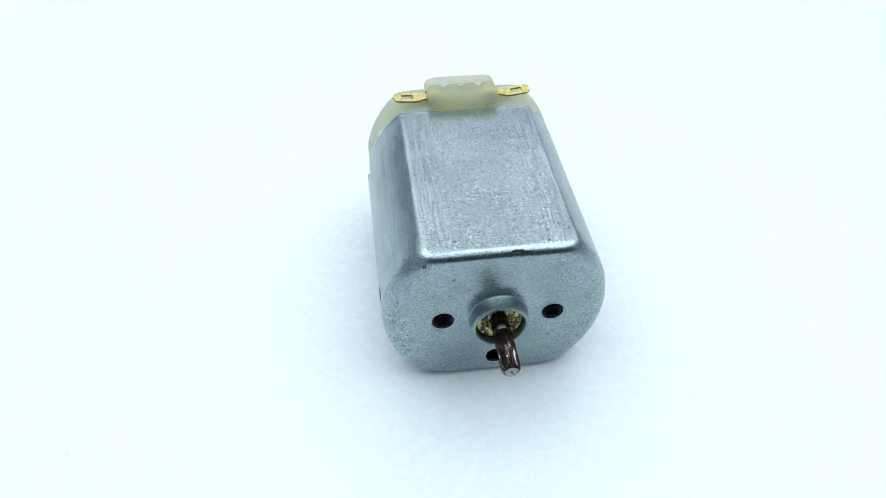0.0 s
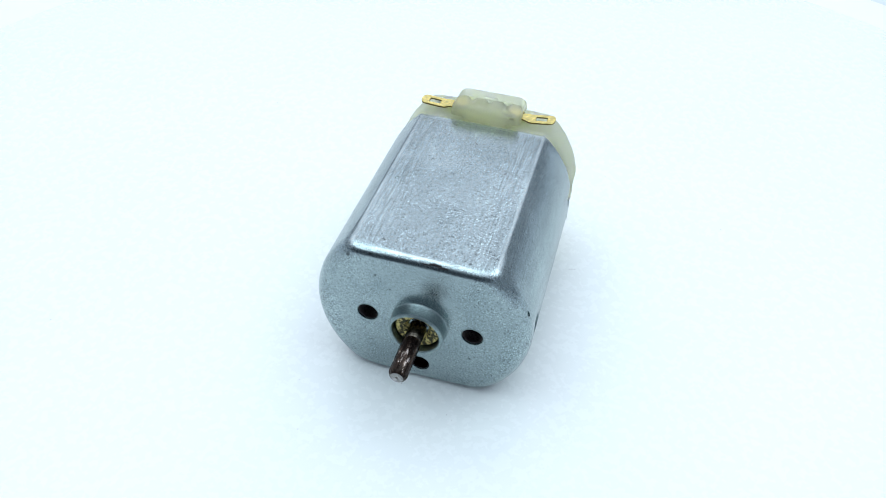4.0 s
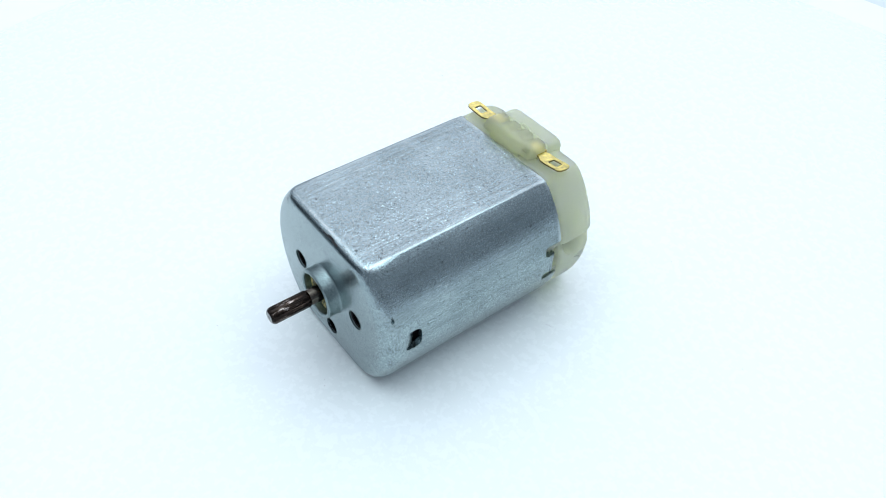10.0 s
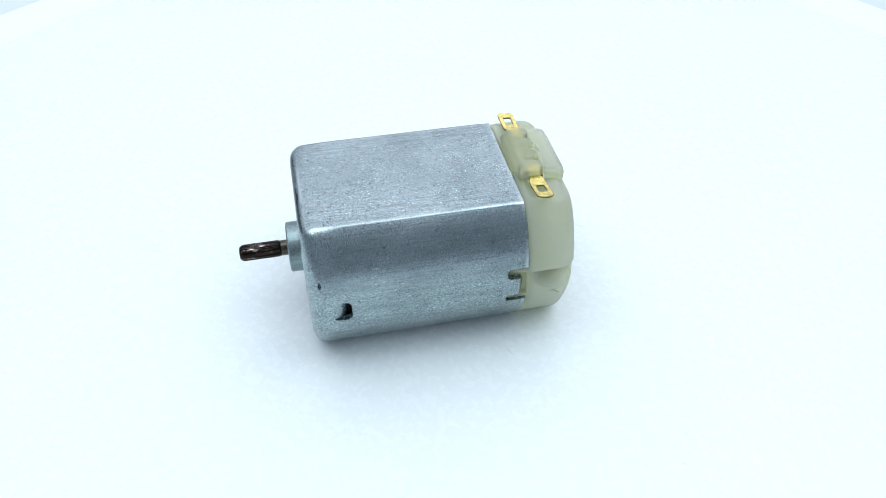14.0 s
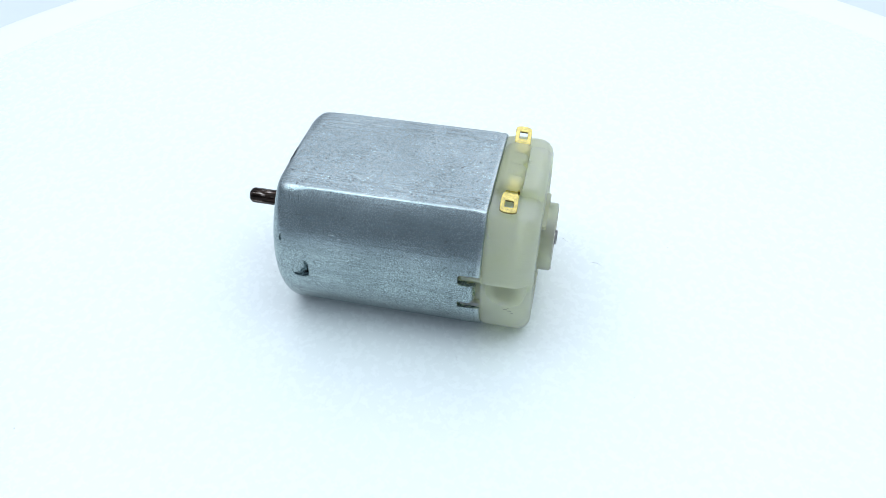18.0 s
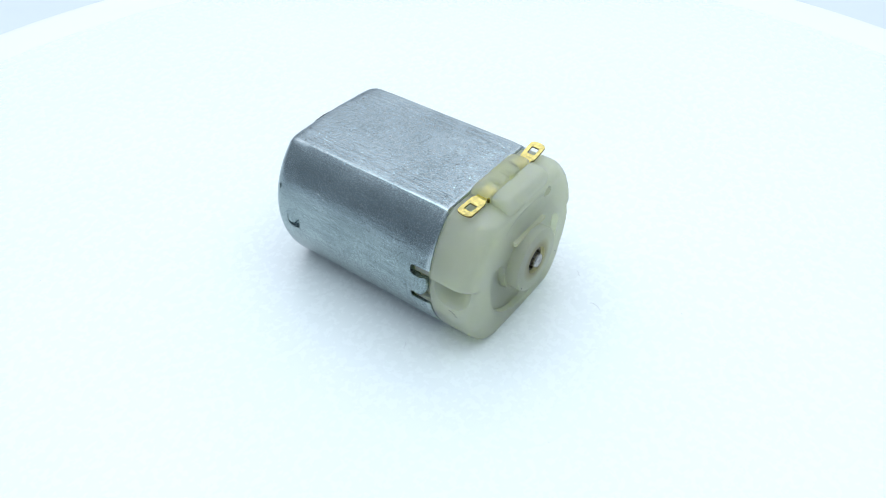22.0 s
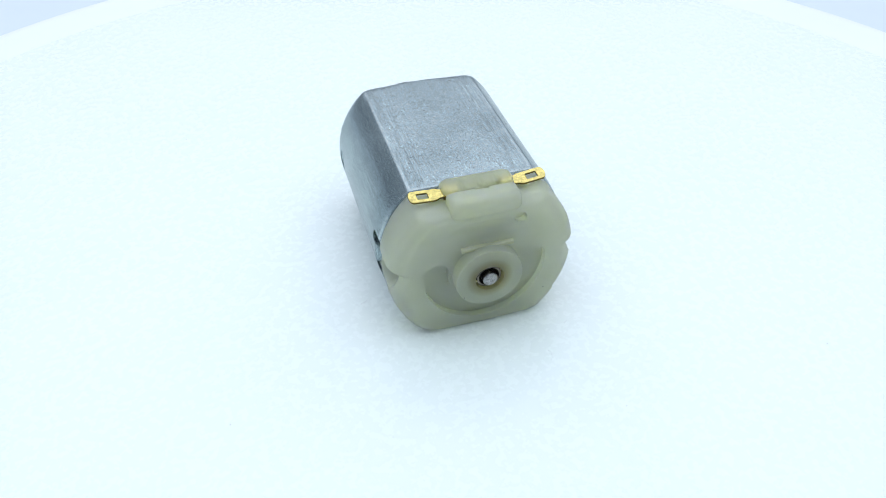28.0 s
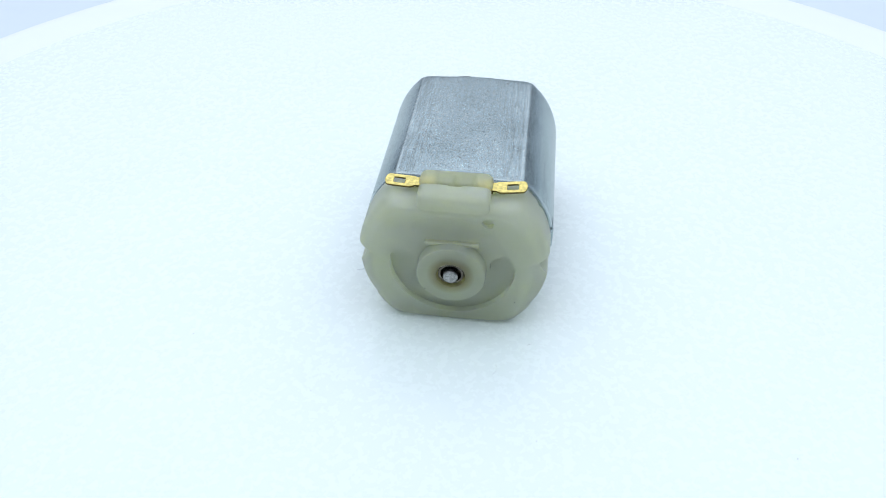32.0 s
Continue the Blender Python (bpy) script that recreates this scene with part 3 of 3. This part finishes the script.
    part("bearing", lathe([(20.2, 1.68), (21.35, 1.68), (21.42, 1.6), (21.42, 1.35), (21.1, 1.3), (20.2, 1.3)], 40), DARK_STEEL, housing, "steel bearing sleeve in brown grease")
    part("shaft_pin", lathe([(20.0, 0.97), (21.95, 0.97), (22.1, 0.85), (22.12, 0.3), (22.06, 0.1)], 36), STEEL, housing, "worn bright end of the steel shaft")
    for x, y, z in ((-1.02, 19.5, 14.95), (-1.6, 20.46, 13.6), (2.6, 19.97, 12.9), (3.3, 21.82, 7.0), (-12.2, 16.6, 7.6), (-8.3, 20.2, 4.2)):
        part("grime", ball(x, y, z, 0.08, 0.05, 0.07, 8), DUST, cap, "tiny black fleck")
    for s in (-1, 1):                                       # keys in the slots of the can
        for low, high in ((11.2, 12.05), (6.9, 7.5)):
            part("locating_key", box(*sorted((s * 11.2, s * 11.95)), 11.5, 14.3, low, high, 0.15, 2), NYLON, cap)
    for y, z, w, h in ((17.2, 7.5, 0.34, 0.05), (17.7, 7.3, 0.3, 0.06), (18.0, 7.0, 0.22, 0.05), (17.55, 7.75, 0.16, 0.04)):
        part("scuff", ball(12.18, y, z, 0.04, w, h, 8), SMEAR, cap, "faint grey scuff mark")
    return cap


def terminal_block(root):
    """The ribbed holder of the two terminals on top of the cap."""
    bm = bmesh.new()
    nx, loops = 56, []
    for i in range(nx + 1):
        x = -4.55 + 9.1 * i / nx
        e = max(0.0, (abs(x) - 3.55) / 1.0)
        e = 1 - math.sqrt(max(0.0, 1 - e * e))
        dip = (0.5 + 0.5 * math.cos(4 * 2 * math.pi * (x + 4.55) / 9.1)) ** 3.5 * (1.0 if abs(x) < 4 else 0.3)
        top = 20.85 - 0.75 * e
        y0, y1 = 14.05 + 0.5 * e, 17.3 - 0.5 * e
        prof = [(y0, 17.5), (y0, 18.9)]
        for k in range(1, 6):
            a = math.pi / 2 * k / 6
            prof.append((y0 + 1.3 * (1 - math.cos(a)), 18.9 + (top - 18.9) * math.sin(a) ** 0.8))
        prof += [(y0 + 1.3, top - 0.04 * dip), (y0 + 1.7, top - 0.12 * dip), (y1 - 0.5, top - 0.36 * dip)]
        for k in range(1, 4):
            a = math.pi / 2 * k / 4
            prof.append((y1 - 0.5 + 0.5 * math.sin(a) - 0.35 * dip, top - 0.36 * dip - 0.3 * (1 - math.cos(a))))
        prof += [(y1 - 0.35 * dip, top - 0.3 - 0.5 * dip), (y1, top - 1.5), (y1 + 0.15, 18.6), (y1 + 0.15, 17.5)]
        loops.append([(x, y, z) for y, z in prof])
    rings(bm, loops)
    holder = part("terminal_block", carve(bm, [("DIFFERENCE", box(2.9, 3.75, 13.9, 15.0, 20.16, 20.32, 0.03, 1)), ("DIFFERENCE", box(-4.8, -2.7, 13.5, 15.6, 18.2, 19.5, 0.2, 2)), ("DIFFERENCE", box(2.7, 4.8, 13.5, 15.6, 18.2, 19.5, 0.2, 2))]), CLEAR, root, "ribbed milky nylon terminal holder", 50)
    return holder


def build_terminal(root, side):
    """A flat brass tag with a rectangular eye, a rounded end and a narrower neck that runs into the holder."""
    def level(x, y):
        rise = 0.10 * max(0.0, 1 - abs(x - 5.2) / 0.6) - 0.06 * (y - 16.1)
        return 19.93 + 0.10 * (x - 7) + 0.22 * max(0.0, 5.5 - x) + rise

    edge = [(8.74, 15.6), (8.8, 16.1), (8.74, 16.6), (8.6, 16.92), (8.35, 17.12), (7.9, 17.14), (7.0, 17.14), (6.2, 17.14), (5.6, 17.14), (5.3, 17.1), (5.05, 16.98), (4.6, 16.95),
            (3.8, 16.9), (2.75, 16.85), (2.75, 15.6), (3.8, 15.5), (4.6, 15.45), (4.95, 15.4), (5.25, 15.2), (5.6, 15.1), (6.2, 15.06), (7.0, 15.06), (7.9, 15.06), (8.35, 15.1), (8.6, 15.3)]
    bm = bmesh.new()
    rings(bm, [[(x, y, z) for x, y in edge] for z in (-0.13, 0.13)])
    bm = carve(bm, [("DIFFERENCE", box(6.32, 7.72, 15.6, 16.62, -1, 1, 0.12, 2))])
    bmesh.ops.triangulate(bm, faces=bm.faces)
    bmesh.ops.bevel(bm, geom=[e for e in bm.edges if e.calc_face_angle(0) > 1.0], offset=0.04, segments=1, affect="EDGES")
    bmesh.ops.subdivide_edges(bm, edges=[e for e in bm.edges if e.calc_length() > 0.9], cuts=2)
    for v in bm.verts:
        v.co.z += level(v.co.x, v.co.y) - 0.14
        v.co.y += 0.05 * side * max(0.0, v.co.x - 5.2)
        v.co.x *= side
    tongue = box(*sorted((side * 4.3, side * 4.62)), 16.86, 17.12, 19.35, 19.98, 0.05, 1)   # lip bent down behind the neck
    extra = bpy.data.meshes.new("lip")
    tongue.to_mesh(extra)
    tongue.free()
    bm.from_mesh(extra)
    bpy.data.meshes.remove(extra)
    tag = part("terminal", bm, BRASS, root, "flat brass solder tag with a rectangular eye")
    tag.data.materials.append(BRASS_SHADE)                      # cut edges, their dark reflections put into the colour
    for face in tag.data.polygons:
        if abs(face.normal.z) < 0.45:
            face.material_index = 1
    return tag


def build_motor():
    root = new("electric_motor")
    tagged(root, "small zinc-plated electric motor with ivory nylon end cap on turntable", "motor")
    build_can(root)
    build_front(root)
    build_cap(root)
    terminal_block(root)
    for s in (-1, 1):
        build_terminal(root, s)
    return root


# ---- dust ----
def fibre(x, y, pts):
    bm = bmesh.new()
    loops = []
    for px, py in pts:
        loops.append([(px, py + 0.024 * math.cos(a), FLOOR + 0.024 + 0.024 * math.sin(a)) for a in (0, 1.57, 3.14, 4.71)])
    rings(bm, loops)
    ob = new("fibre", to_mesh("fibre", bm, FIBRE))
    tagged(ob, "thin curved grey fibre lying on the white turntable", "fibre", "dust on the turntable")
    return ob, x, y


def speck(x, y, size, k):
    rng = random.Random(k)
    bm = ball(0, 0, FLOOR + size * 0.15, size * 0.55, size * rng.uniform(0.4, 0.8), size * 0.3, 8)
    for v in bm.verts:
        v.co.x += rng.uniform(-0.25, 0.25) * size
        v.co.y += rng.uniform(-0.25, 0.25) * size
    ob = new("dust_speck", to_mesh("dust_speck", bm, MOTE))
    tagged(ob, "tiny grey dust speck lying on the white turntable", "dust", "dust on the turntable")
    return ob, x, y


build_table()
TURNTABLE = build_turntable()
MOTOR = build_motor()
LYING = []
for px, py, pts in ((14.5, 11.7, [(-0.5, -0.35), (-0.2, -0.1), (0.1, 0.0), (0.35, 0.02), (0.6, 0.3)]), (-6.6, 28.1, [(0.1, -0.9), (-0.15, -0.5), (-0.1, 0.0), (0.05, 0.4), (0.35, 0.8)]),
                    (-10.7, 23.1, [(-0.35, -0.3), (-0.2, 0.05), (0.15, 0.2), (0.3, 0.5)])):
    LYING.append(fibre(px, py, pts))
for i, (px, py, size) in enumerate(((-12.2, 38.2, 0.11), (16.1, 34.2, 0.09), (34.2, 26.8, 0.10), (21.6, 34.6, 0.07), (-42.1, 36.9, 0.13), (-47.5, -18.0, 0.12), (-10.9, -23.5, 0.10),
                                    (-13.6, -17.1, 0.10), (4.6, -16.6, 0.10), (5.4, -17.1, 0.08), (-1.8, -13.9, 0.10), (35.8, -37.3, 0.12))):
    LYING.append(speck(px, py, size, i))


def turned(x, y, angle):
    """The place and turn of a thing that lies at (x, y) of the motor's plan when the turntable has turned."""
    a = radians(angle)
    dx, dy = x - PIVOT[0], y - PIVOT[1]
    return pose((dx * math.cos(a) - dy * math.sin(a)) * MM, (dx * math.sin(a) + dy * math.cos(a)) * MM, 0, 0, 0, angle)


def motions():
    walk(TURNTABLE, [(t, pose(0, 0, 0, 0, 0, a)) for t, a in TURN])
    walk(MOTOR, [(t, turned(0, 0, a)) for t, a in TURN])
    for ob, x, y in LYING:
        walk(ob, [(t, turned(x, y, a)) for t, a in TURN])


motions()
